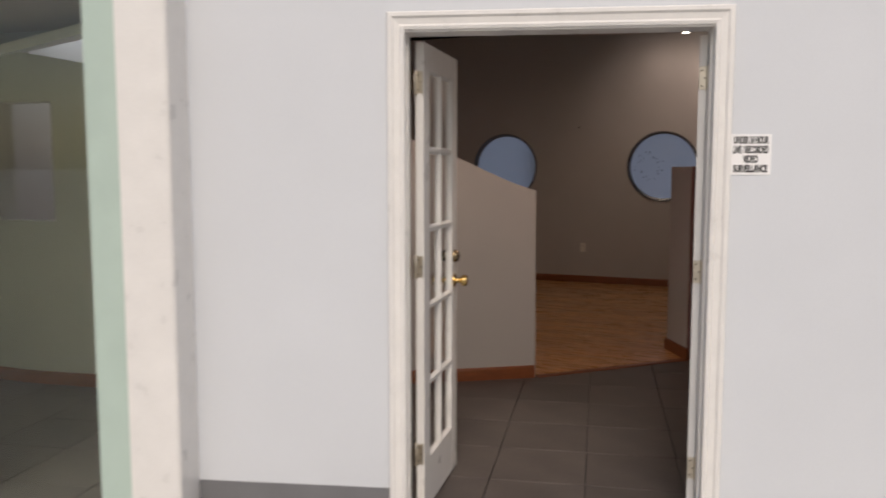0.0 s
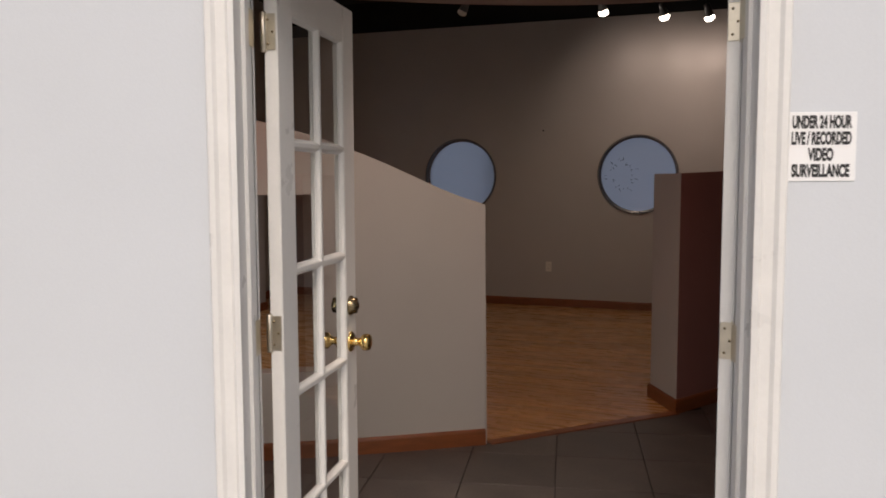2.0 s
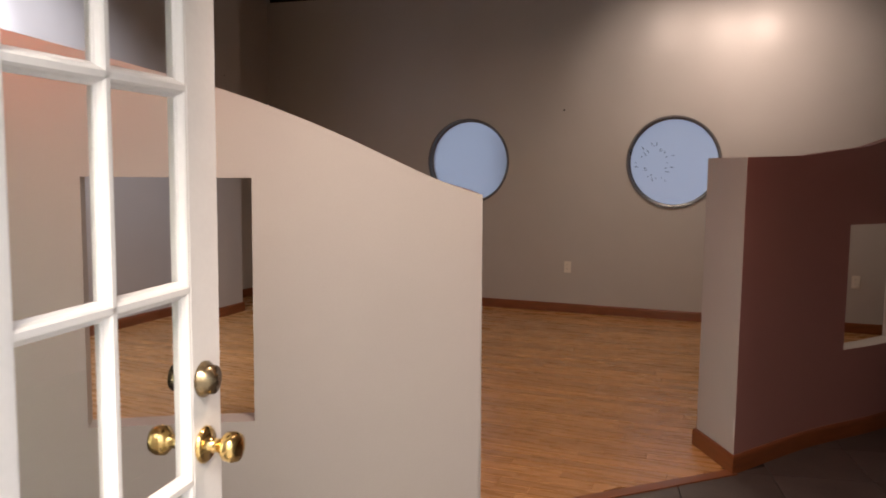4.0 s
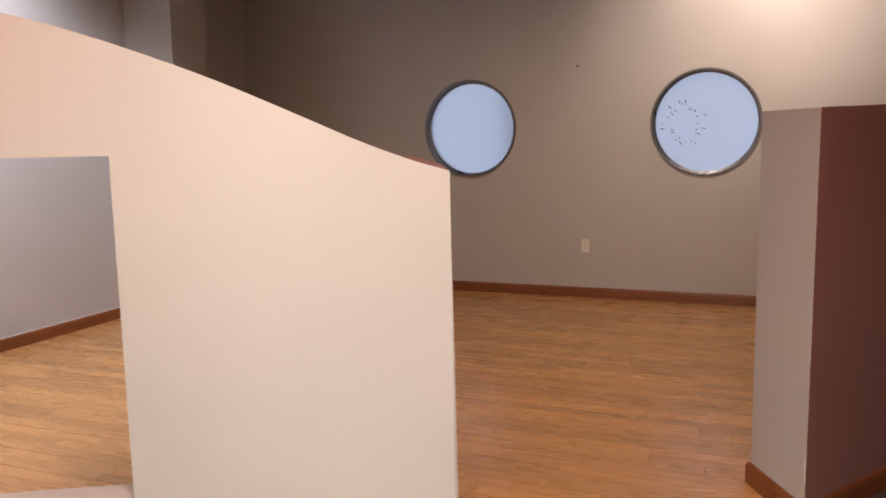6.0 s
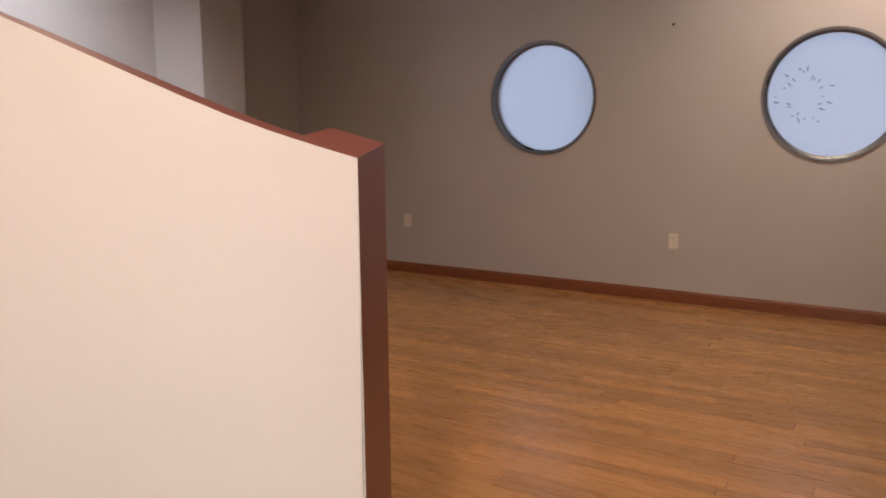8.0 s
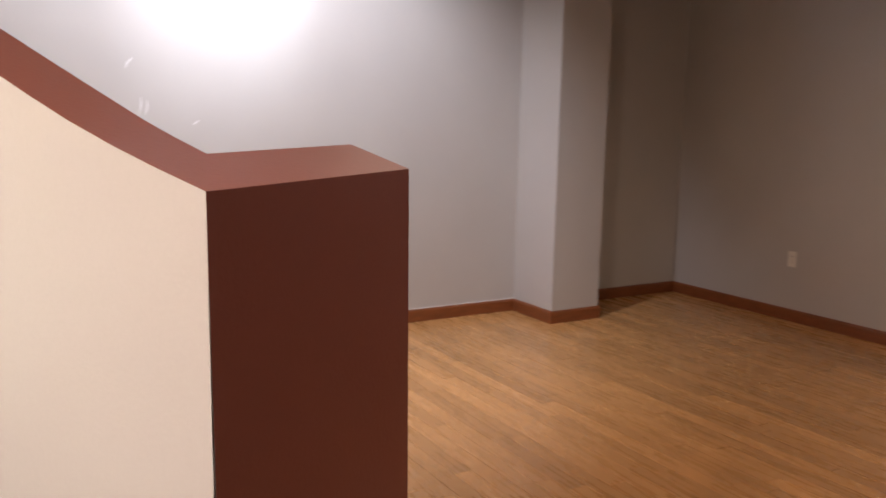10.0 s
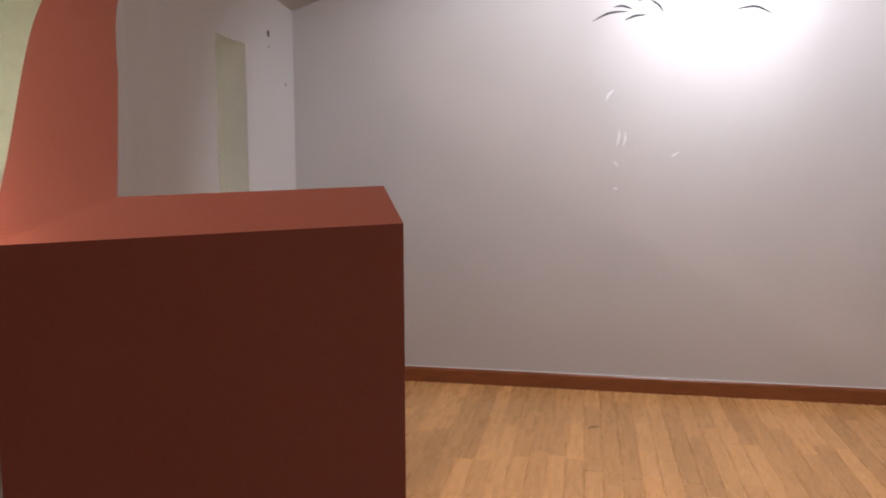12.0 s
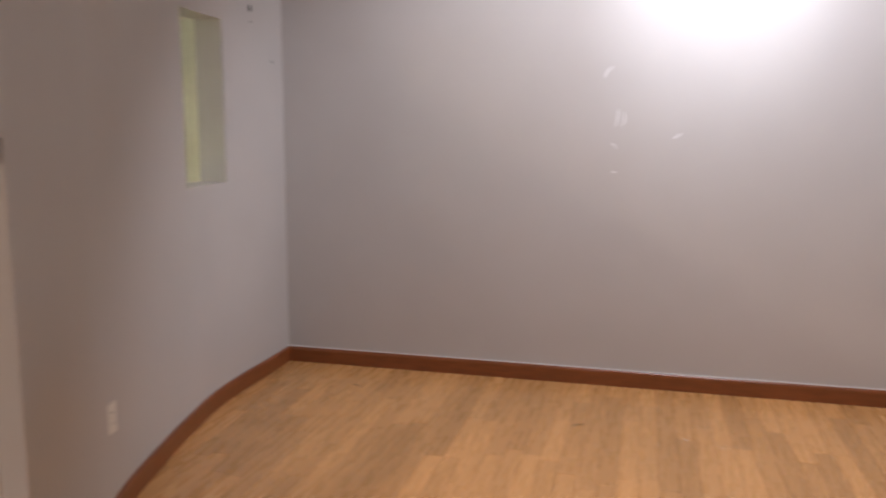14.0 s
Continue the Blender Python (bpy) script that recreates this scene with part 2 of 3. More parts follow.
LOBBY_H, ROOM_H = 2.43, 3.36

# front line of the low curved screens
LEFT = curve_points([(0.657, 6.063), (0.03, 5.868), (-0.606, 5.70), (-1.20, 5.515), (-1.82, 5.425), (-2.50, 5.482), (-3.0, 5.568), (-3.74, 5.83)], 10)
LEFT_BACK = offset(LEFT, -0.115)
RIGHT = curve_points([(1.844, 6.740), (2.33, 7.18), (2.85, 7.56), (3.30, 8.02), (3.66, 8.75)], 12)
RIGHT_BACK = offset(RIGHT, 0.115)
for k in range(3):
    RIGHT_BACK[k] = Vector((1.850, 6.895)).lerp(RIGHT_BACK[3], k / 3)


def left_top(p):
    x = p.x
    return float(np.mean([np.interp(-x + d, [-0.80, -0.66, -0.535, -0.345, -0.105, 0.066, 0.29, 0.56, 0.92, 1.15, 1.8, 2.6, 3.9], [1.292, 1.341, 1.373, 1.461, 1.576, 1.645, 1.726, 1.795, 1.89, 1.95, 2.09, 2.24, 2.45]) for d in (-0.1, -0.05, 0, 0.05, 0.1)]))


def left_back_top(p):
    """The top falls a little towards the room."""
    return left_top(p) - float(np.interp(p.x, [0.2, 0.6], [0.018, 0.006]))


def right_top(p):
    x = p.x
    return float(np.interp(x, [1.844, 2.21, 2.63, 3.0, 3.3, 3.7], [1.508, 1.523, 1.580, 1.68, 1.82, 2.1]))


def nearest(points, x):
    return min(range(len(points)), key=lambda i: abs(points[i].x - x))


def grid_to(points, x):
    """Slides the nearest point of a line to x, so that an opening has its true edge."""
    i = nearest(points, x)
    a, b = points[i - 1], points[i + 1]
    points[i].y = points[i].y + (b.y - a.y) / (b.x - a.x) * (x - points[i].x)
    points[i].x = x
    return i


# ---- ground and floors ----
tagged(prism("ground", [(-600, -600), (600, -600), (600, 600), (-600, 600)], -0.30, -0.06, CONCRETE), "pale grey concrete ground around the building", "ground", kind="structure")
tagged(box("pavement", (-9, -6, -0.06), (9, Y0 + 0.02, -0.012), CONCRETE, 0.004), "pale grey concrete walkway outside the doors", "pavement", kind="structure")
floor = tagged(prism("floor", [(-6.5, Y0 + 0.02), (6.5, Y0 + 0.02), (6.5, 14), (-6.5, 14)], -0.06, -0.012, GROUT), "subfloor under dark tiles and oak strips", "floor", kind="structure")

# ---- street wall, door casing, storefront ----
front = [(-0.74, DOOR_L, 0, 3.7), (DOOR_R, 5.5, 0, 3.7), (DOOR_L, DOOR_R, DOOR_H, 3.7)]
verts, faces = [], []
for x0, x1, z0, z1 in front:
    k = len(verts)
    verts += [(x, y, z) for z in (z0, z1) for x, y in ((x0, Y0), (x1, Y0), (x1, Y1), (x0, Y1))]
    faces += [[k + j for j in f] for f in ([0, 1, 5, 4], [1, 2, 6, 5], [2, 3, 7, 6], [3, 0, 4, 7], [0, 1, 2, 3], [4, 5, 6, 7])]
tagged(mesh_ob("wall_south", verts, faces, OUTER), "light grey painted street wall with a double doorway", "wall", kind="structure")


def casing():
    """Moulded casing and jambs round the doorway."""
    e = new("door_frame")
    prof = [(0.0, 0.0), (0.0, 0.016), (0.012, 0.020), (0.020, 0.014), (0.042, 0.018), (0.050, 0.026), (0.063, 0.026), (0.068, 0.020), (0.068, 0.0)]
    line = [(DOOR_L, 0.0, -1, 0), (DOOR_L, DOOR_H, -1, 1), (DOOR_R, DOOR_H, 1, 1), (DOOR_R, 0.0, 1, 0)]
    for y, s in ((Y0, -1), (Y1, 1)):
        vs, fs, m = [], [], len(prof)
        for x, z, dx, dz in line:
            vs += [(x + dx * (o - 0.008), y + s * d, z + dz * (o - 0.008)) for o, d in prof]
        for i in range(3):
            fs += [[i * m + j, i * m + j + 1, (i + 1) * m + j + 1, (i + 1) * m + j] for j in range(m - 1)]
        if s < 0:
            mesh_ob("casing", vs, fs, WHITE, parent=e)
        else:
            mesh_ob("inner_casing", vs, fs, WHITE, parent=e)
    for x0, x1 in ((DOOR_L - 0.002, DOOR_L + 0.006), (DOOR_R - 0.006, DOOR_R + 0.002)):
        box("jamb", (x0, Y0 - 0.003, 0), (x1, Y1 + 0.003, DOOR_H), WHITE, 0.002, e)
        mid = (x0 + x1) / 2
        s = 1 if mid < 0.7 else -1
        box("stop", (min(mid, mid + s * 0.012), Y0 + 0.045, 0), (max(mid, mid + s * 0.012), Y0 + 0.080, DOOR_H), WHITE, 0.003, e)
    box("head_jamb", (DOOR_L, Y0 - 0.003, DOOR_H - 0.016), (DOOR_R, Y1 + 0.003, DOOR_H + 0.002), WHITE, 0.002, e)
    box("sill", (DOOR_L, Y0 - 0.01, -0.012), (DOOR_R, Y1 + 0.01, 0.012), NICKEL, 0.004, e)
    return tagged(e, "white moulded wooden casing round the double doorway", "door frame", kind="structure")


casing()


def french_door(m, side, label, hardware=True):
    """A glazed leaf, hinge at its origin, width along x; side: +1 or -1, where its room face lies."""
    w, h, t = 0.600, 2.00, 0.035
    e = new("french_door")
    stile, top, bottom = 0.098, 0.105, 0.215
    y0, y1 = (0, t) if side > 0 else (-t, 0)
    y0, y1 = y0 - side * t, y1 - side * t
    z0 = 0.014
    box("stile", (0, y0, z0), (stile, y1, z0 + h), WHITE, 0.0025, e)
    box("stile", (w - stile, y0, z0), (w, y1, z0 + h), WHITE, 0.0025, e)
    box("top_rail", (stile - 0.001, y0 + 0.0008, z0 + h - top), (w - stile + 0.001, y1 - 0.0008, z0 + h), WHITE, 0.002, e)
    box("bottom_rail", (stile - 0.001, y0 + 0.0008, z0), (w - stile + 0.001, y1 - 0.0008, z0 + bottom), WHITE, 0.002, e)
    gx0, gx1, gz0, gz1 = stile, w - stile, z0 + bottom, z0 + h - top
    dz = (gz1 - gz0) / 5
    ym = (y0 + y1) / 2

    def bar(name, a, b, wide):
        """A moulded glazing bar from a to b, (x, z)."""
        a, b = Vector(a), Vector(b)
        d = (b - a).normalized()
        nrm = Vector((-d.y, d.x))
        prof = [(-wide, 0.003), (-wide * 0.75, 0.006), (-wide * 0.55, 0.013), (-wide * 0.3, 0.0165), (wide * 0.3, 0.0165), (wide * 0.55, 0.013), (wide * 0.75, 0.006), (wide, 0.003)]
        prof += [(o, -q) for o, q in prof[::-1]]
        k = len(prof)
        vs = [((p + nrm * o).x, ym + q, (p + nrm * o).y) for p in (a, b) for o, q in prof]
        fs = [[j, (j + 1) % k, k + (j + 1) % k, k + j] for j in range(k)] + [list(range(k)), list(range(k, 2 * k))]
        return mesh_ob(name, vs, fs, WHITE, parent=e)

    xm = (gx0 + gx1) / 2
    bar("muntin", (xm, gz0), (xm, gz1), 0.016)
    for i in range(1, 5):
        bar("muntin", (gx0, gz0 + i * dz), (gx1, gz0 + i * dz), 0.016)
    for x in (gx0, gx1):
        bar("glazing_bead", (x, gz0), (x, gz1), 0.012)
    for z in (gz0, gz1):
        bar("glazing_bead", (gx0, z), (gx1, z), 0.012)
    for i in range(5):
        for a, b in ((gx0, xm), (xm, gx1)):
            pane = box("pane", (a, ym - 0.0015, gz0 + i * dz), (b, ym + 0.0015, gz0 + (i + 1) * dz), CLEAR, 0, e)
            pane.visible_shadow = False
    for s, y in ((1, y1), (-1, y0)) if hardware else ():
        mk = pose(w - 0.06, y, 0.957, -90 * s, 0, 0)
        lathe("knob", [(0.033, 0), (0.033, 0.004), (0.027, 0.009), (0.014, 0.012), (0.012, 0.03), (0.018, 0.036), (0.026, 0.043), (0.0275, 0.056), (0.024, 0.066), (0.012, 0.068)], BRASS, mk, e)
        mb = pose(w - 0.06, y, 1.075, -90 * s, 0, 0)
        lathe("deadbolt", [(0.032, 0), (0.032, 0.005), (0.026, 0.013), (0.025, 0.022), (0.011, 0.024), (0.010, 0.028)], BRONZE, mb, e)
    yh = y1 if side > 0 else y0
    for z in (0.275, 1.085, 1.848):
        hf = new("hinge")
        hf.parent = e
        lathe("knuckle", [(0.006, -0.05), (0.0078, -0.048), (0.0078, 0.048), (0.006, 0.05)], NICKEL, pose(-0.004, yh, z), hf, 12)
        box("flap", (-0.0030, y0 + 0.003, z - 0.045), (-0.0004, y1 - 0.001, z + 0.045), NICKEL, 0.001, hf, 1)
        for q in (-0.03, 0.0, 0.03):
            lathe("screw", [(0.0036, 0), (0.003, 0.0012)], BRONZE, pose(-0.003, ym + (0.006 if q else -0.006), z + q, 0, -90, 0), hf, 8)
    e.matrix_basis = m
    return tagged(e, label, "door", group="pair of french doors")


french_door(pose(0.160, 3.655, 0, 0, 0, 82.3), 1, "white glazed french door leaf standing open, brass knob")
french_door(pose(1.321, 3.618, 0, 0, 0, 75), -1, "white glazed french door leaf folded open inwards", False)

# flaps of the hinges on the jambs
for x, s in ((DOOR_L + 0.0065, 1), (DOOR_R - 0.0065, -1)):
    for z in (0.275, 1.085, 1.848):
        tagged(box("hinge_plate", (min(x, x + s * 0.003), Y1 - 0.034, z - 0.045), (max(x, x + s * 0.003), Y1 + 0.012, z + 0.045), NICKEL, 0.001), "worn nickel hinge plate screwed to the white jamb", "hinge", group="hinge plates on the jambs")


def sign():
    e = new("warning_sign")
    x0, x1, z0, z1 = 1.381, 1.531, 1.473, 1.624
    box("plate", (x0, Y0 - 0.003, z0), (x1, Y0, z1), CARD, 0.0008, e, 1)
    rows = ("UNDER 24 HOUR", "LIVE / RECORDED", "VIDEO", "SURVEILLANCE")
    for k, words in enumerate(rows):
        cu = bpy.data.curves.new("lettering", "FONT")
        cu.body, cu.size, cu.align_x, cu.offset = words, 0.040, "CENTER", 0.0019
        cu.extrude = 0.0003
        cu.materials.append(INK)
        ob = new("lettering", cu)
        ob.parent = e
        ob.matrix_basis = pose((x0 + x1) / 2, Y0 - 0.0036, z1 - 0.034 - k * 0.0355, 90, 0, 0) @ Matrix.Diagonal((0.405 if len(words) > 12 else 0.455, 0.92, 1, 1))
    return tagged(e, "white plastic sign with black capital letters on the wall", "sign")


sign()

tagged(box("wall_pier", (-0.95, 3.30, -0.012), (-0.74, Y1, 3.7), WHITE, 0.006), "white painted pier beside the storefront glass", "pier", kind="structure")


def storefront():
    e = new("storefront_window")
    box("mullion", (-1.09, 3.32, -0.012), (-0.952, 3.44, 2.6), GREEN, 0.004, e)
    box("mullion", (-3.40, 3.36, -0.012), (-3.28, 3.46, 2.6), GREEN, 0.004, e)
    box("bottom_rail", (-3.28, 3.37, -0.012), (-1.09, 3.43, 0.08), GREEN, 0.004, e)
    box("top_rail", (-3.28, 3.37, 2.2), (-1.09, 3.43, 2.6), GREEN, 0.004, e)
    p = box("pane", (-3.28, 3.395, 0.08), (-1.09, 3.401, 2.2), TINTED, 0, e)
    p.visible_shadow = False
    return tagged(e, "large tinted storefront pane in a pale green frame", "window", kind="structure")


storefront()
tagged(box("paper_sheet", (-3.37, Y1 + 0.001, 0.10), (-1.78, Y1 + 0.004, 2.185), SHEET), "cream paper sheet taped over the storefront glass, lit from behind by an added lamp", "paper")
tagged(box("wall_over_storefront", (-5.5, Y0 - 0.1, 2.6), (-1.0, Y1, 3.7), OUTER), "light grey wall above the storefront glass", "wall", kind="structure")
tagged(box("wall_beside_storefront", (-5.5, Y0 - 0.1, -0.012), (-3.40, Y1, 2.6), OUTER), "light grey wall beside the storefront glass", "wall", kind="structure")
tagged(box("vinyl_base", (-0.738, Y0 - 0.006, -0.012), (DOOR_L - 0.062, Y0, 0.19), GREYBASE, 0.002), "dark grey vinyl base along the street wall", "baseboard", kind="structure")
tagged(box("vinyl_base", (DOOR_R + 0.062, Y0 - 0.006, -0.012), (5.5, Y0, 0.19), GREYBASE, 0.002), "dark grey vinyl base along the street wall", "baseboard", kind="structure")

# ---- curved screens ----
i0, i1 = grid_to(LEFT, -0.196), grid_to(LEFT, -0.780)
j0, j1 = grid_to(LEFT, -2.59), grid_to(LEFT, -3.06)
LEFT_BACK = offset(LEFT, -0.115)
for p in LEFT_BACK:
    p.y += float(np.interp(-p.x, [0.5, 0.85, 1.2, 1.5, 1.93, 2.12, 2.33, 2.68, 3.02, 3.38, 3.67], [0.0, -0.012, 0.040, 0.07, 0.082, 0.077, 0.062, 0.046, 0.032, 0.010, -0.022]))
for k in range(7):
    LEFT_BACK[k] = Vector((0.535, 6.132)).lerp(LEFT_BACK[7], k / 7)
for k, push in ((i0, 0.048), (i0 - 1, 0.032), (i0 - 2, 0.016)):
    LEFT_BACK[k] += Vector((push, push * 0.28))
screen = swept_wall("wall_screen_left", LEFT, LEFT_BACK, left_top, [(i0, i1, 0.465, 1.400), (j0, j1, 1.135, 1.945)], [PAINT, PAINT, RED, PAINT], left_back_top)
tagged(screen, "curved grey partition with a red sloping top and two openings", "partition", kind="structure")
# return of the screen beside the gap
ret = [Vector(p) for p in ((0.657, 6.063), (0.587, 6.405), (0.482, 6.388), (0.535, 6.132))]
vs = [(p.x, p.y, z) for z in (0, 1.342) for p in ret]
for k in (0, 1):
    vs[k] = (ret[k].x + 0.010, ret[k].y + 0.006, 0)   # the end leans a little
vs[4] = (*ret[0], left_top(ret[0]))
vs[5] = (*ret[1], 1.349)
vs[7] = (*ret[3], left_back_top(ret[3]))
# the far corner lies in the plane of the other three
pa, pb, pd = Vector(vs[4]), Vector(vs[5]), Vector(vs[7])
nn = (pb - pa).cross(pd - pa)
vs[6] = (*ret[2], pa.z - (nn.x * (ret[2].x - pa.x) + nn.y * (ret[2].y - pa.y)) / nn.z)
fs = [[0, 1, 5, 4], [1, 2, 6, 5], [2, 3, 7, 6], [4, 5, 6, 7], [0, 1, 2, 3], [3, 0, 4, 7]]
leg = mesh_ob("wall_screen_return", vs, fs, [PAINT, RED], [1, 0, 0, 1, 0, 0])
tagged(leg, "terracotta red end of the partition beside the gap", "partition", kind="structure")

k0, k1 = nearest(RIGHT, 2.54), nearest(RIGHT, 3.0)
screen = swept_wall("wall_screen_right", RIGHT, RIGHT_BACK, right_top, [(k0, k1, 0.49, 1.165)], [MAUVE, PAINT, RED, PAINT])
tagged(screen, "curved dusty red partition with a rising top and an opening", "partition", kind="structure")
ret2 = [Vector(p) for p in ((1.844, 6.740), (1.751, 7.134), (1.862, 7.165), (1.880, 6.935))]
vs = [(p.x, p.y, z) for z in (0, 1.507) for p in ret2]
leg = mesh_ob("wall_screen_return", vs, fs, [PAINT, RED], [0, 0, 0, 1, 0, 0])
bev = leg.modifiers.new("worn_edges", "BEVEL")
bev.width, bev.segments, bev.limit_method = 0.003, 2, "ANGLE"
tagged(leg, "grey painted end of the partition with chipped edges", "partition", kind="structure")


# ---- room walls ----
def round_holed_wall(name, length, height, thick, holes, mat):
    """The far wall with round openings; holes: (u, z, radius), each in a square patch."""
    verts, faces = [], []
    half = 0.62

    def add(pts):
        k = len(verts)
        verts.extend(pts)
        faces.append(list(range(k, k + len(pts))))

    def place(u, z, d):
        p = uv(u, -d)
        return (p.x, p.y, z)

    for d in (0.0, thick):
        u0 = -0.15
        for u, z, r in holes:
            add([place(a, b, d) for a, b in ((u0, 0), (u - half, 0), (u - half, height), (u0, height))])
            add([place(a, b, d) for a, b in ((u - half, 0), (u + half, 0), (u + half, z - half), (u - half, z - half))])
            add([place(a, b, d) for a, b in ((u - half, z + half), (u + half, z + half), (u + half, height), (u - half, height))])
            n = 64
            for k in range(n):
                pts = []
                for q in (k, k + 1):
                    c, s = math.cos(2 * math.pi * q / n), math.sin(2 * math.pi * q / n)
                    e = half / max(abs(c), abs(s))
                    pts.append(((u + r * c, z + r * s), (u + e * c, z + e * s)))
                (a, b), (c2, d2) = pts
                add([place(*w, d) for w in (a, b, d2, c2)])
            u0 = u + half
        add([place(a, b, d) for a, b in ((u0, 0), (length, 0), (length, height), (u0, height))])
    for u, z, r in holes:
        for k in range(64):
            q = [(u + r * math.cos(2 * math.pi * w / 64), z + r * math.sin(2 * math.pi * w / 64)) for w in (k, k + 1)]
            add([place(*q[0], 0), place(*q[1], 0), place(*q[1], thick), place(*q[0], thick)])
    return mesh_ob(name, verts, faces, mat)


W1, W2 = 2.402, 4.461                      # round windows, along the far wall
tagged(round_holed_wall("wall_north", 7.5, 3.25, 0.16, [(W1, 1.507, 0.437), (W2, 1.516, 0.437)], PAINT), "warm grey wall with two round windows", "wall", kind="structure")
a, b = uv(-0.15, -0.16), uv(7.5, -0.16)
tagged(wall_box("wall_north_frieze", a, b, 0.10, 3.0, 3.9, BLACK), "black band above the far wall", "wall", kind="structure")
a, b = uv(0, 6.75), uv(0, -0.16)
tagged(wall_box("wall_west", b, a, 0.15, 0, 3.7, PAINT), "long grey satin wall washed by a cool lamp", "wall", kind="structure")
tagged(wall_box("wall_east", uv(7.4, 5.2), uv(7.4, -0.16), 0.15, 0, 3.7, PAINT), "grey wall closing the room", "wall", kind="structure")
tagged(box("wall_lobby_west", (-4.15, Y1, -0.012), (-4.0, 6.1, 3.7), PAPER), "cream wall at the end of the lobby", "wall", kind="structure")
tagged(box("wall_lobby_east", (3.70, Y1, -0.012), (3.85, 9.2, 3.7), PAINT), "grey wall at the end of the lobby", "wall", kind="structure")
tagged(prism("column", [uv(0.0, 1.67), uv(0.475, 1.67), uv(0.475, 1.246), uv(0.0, 1.246)], 0, 3.7, PAINT), "square grey column standing against the wall", "column", kind="structure")

# ---- ceilings ----
tagged(box("ceiling_room", (-5.5, 3.3, 3.62), (6.5, 14, 3.9), BLACK), "black open ceiling over the room", "ceiling", kind="structure")
edge = curve_points([(-4.1, 5.9), (-2.4, 5.62), (-0.8, 5.78), (0.6, 6.18), (1.5, 6.22), (2.3, 5.95), (3.8, 5.2)], 8)
tagged(prism("ceiling_lobby", [(-4.1, Y1 - 0.1)] + [(3.8, Y1 - 0.1)] + [(p.x, p.y) for p in edge[::-1]], LOBBY_H, 3.30, SOFFIT), "brownish lowered lobby ceiling with a curved edge", "ceiling", kind="structure")
a, b, c, d = uv(-0.1, 6.75), uv(3.4, 6.75), uv(3.4, 3.2), uv(-0.1, 3.2)
mesh_ob_soffit = mesh_ob("ceiling_slope", [(a.x, a.y, 2.03), (b.x, b.y, 2.50), (c.x, c.y, 3.55), (d.x, d.y, 3.25), (a.x, a.y, 2.09), (b.x, b.y, 2.56), (c.x, c.y, 3.61), (d.x, d.y, 3.31)],
                         [[0, 1, 2, 3], [4, 5, 6, 7], [0, 1, 5, 4], [1, 2, 6, 5], [2, 3, 7, 6], [3, 0, 4, 7]], PAINT)
tagged(mesh_ob_soffit, "grey sloping ceiling above the curved partition", "ceiling", kind="structure")


# ---- round windows ----
def round_window(u, z, r, marks):
    e = new("round_window")
    m = Matrix.Translation((*uv(u, 0), z)) @ Matrix(((U.x, -V.x, 0, 0), (U.y, -V.y, 0, 0), (0, 0, 1, 0), (0, 0, 0, 1)))
    n = 72
    prof = [(r + 0.004, -0.012), (r + 0.002, -0.016), (r - 0.014, -0.016), (r - 0.018, -0.010), (r - 0.018, 0.05), (r - 0.030, 0.055), (r - 0.030, 0.085), (r + 0.004, 0.085)]
    vs = [m @ Vector((q * math.cos(2 * math.pi * k / n), d, q * math.sin(2 * math.pi * k / n))) for q, d in prof for k in range(n)]
    k2 = len(prof)
    fs = [[j * n + k, j * n + (k + 1) % n, ((j + 1) % k2) * n + (k + 1) % n, ((j + 1) % k2) * n + k] for j in range(k2) for k in range(n)]
    mesh_ob("frame", vs, fs, DARKMETAL, smooth=False, parent=e)
    q = r - 0.02
    vs = [m @ Vector((q * math.cos(2 * math.pi * k / n), d, q * math.sin(2 * math.pi * k / n))) for d in (0.062, 0.068) for k in range(n)]
    fs = [list(range(n)), list(range(n, 2 * n))] + [[k, (k + 1) % n, n + (k + 1) % n, n + k] for k in range(n)]
    p = mesh_ob("pane", vs, fs, FROSTED, parent=e)
    p.visible_shadow = False
    if marks:
        rng = random.Random(4)
        vs, fs = [], []
        for k in range(26):
            t = k / 26 * 2 * math.pi + rng.uniform(-0.1, 0.1)
            rad = rng.uniform(0.10, 0.19)
            cx, cz = -0.17 + rad * math.cos(t), 0.0 + rad * 1.15 * math.sin(t)
            ln, wd = rng.uniform(0.010, 0.030), rng.uniform(0.0022, 0.0045)
            dx, dz = math.cos(t + rng.uniform(-0.7, 0.7)), math.sin(t + rng.uniform(-0.7, 0.7))
            k3 = len(vs)
            vs += [m @ Vector((cx + dx * a * ln - dz * b * wd, 0.0605, cz + dz * a * ln + dx * b * wd)) for a, b in ((-1, 0), (0, -1), (1, 0), (0, 1))]
            fs.append([k3, k3 + 1, k3 + 2, k3 + 3])
        mesh_ob("paint_strokes", vs, fs, INK, parent=e)
    return tagged(e, "round frosted window in a dark metal ring" + (" with dark paint strokes" if marks else ""), "window", group="round windows", kind="structure")


round_window(W1, 1.507, 0.437, False)
round_window(W2, 1.516, 0.437, True)
a, b = uv(-1, -1.6), uv(8, -1.6)
tagged(wall_box("backdrop", a, b, 0.02, -0.06, 4.0, DAY), "plain pale blue daylight beyond the round windows", "backdrop", kind="structure")

# unseen block, added to give the frosted pane a darker vertical band
p = uv(2.62, -1.15)
tagged(box("window_band_block", (p.x - 0.16, p.y - 0.10, -0.06), (p.x + 0.16, p.y + 0.10, 4.0), OUTER, 0.01), "added grey block behind the frosted window, for its darker band", "post", kind="structure")

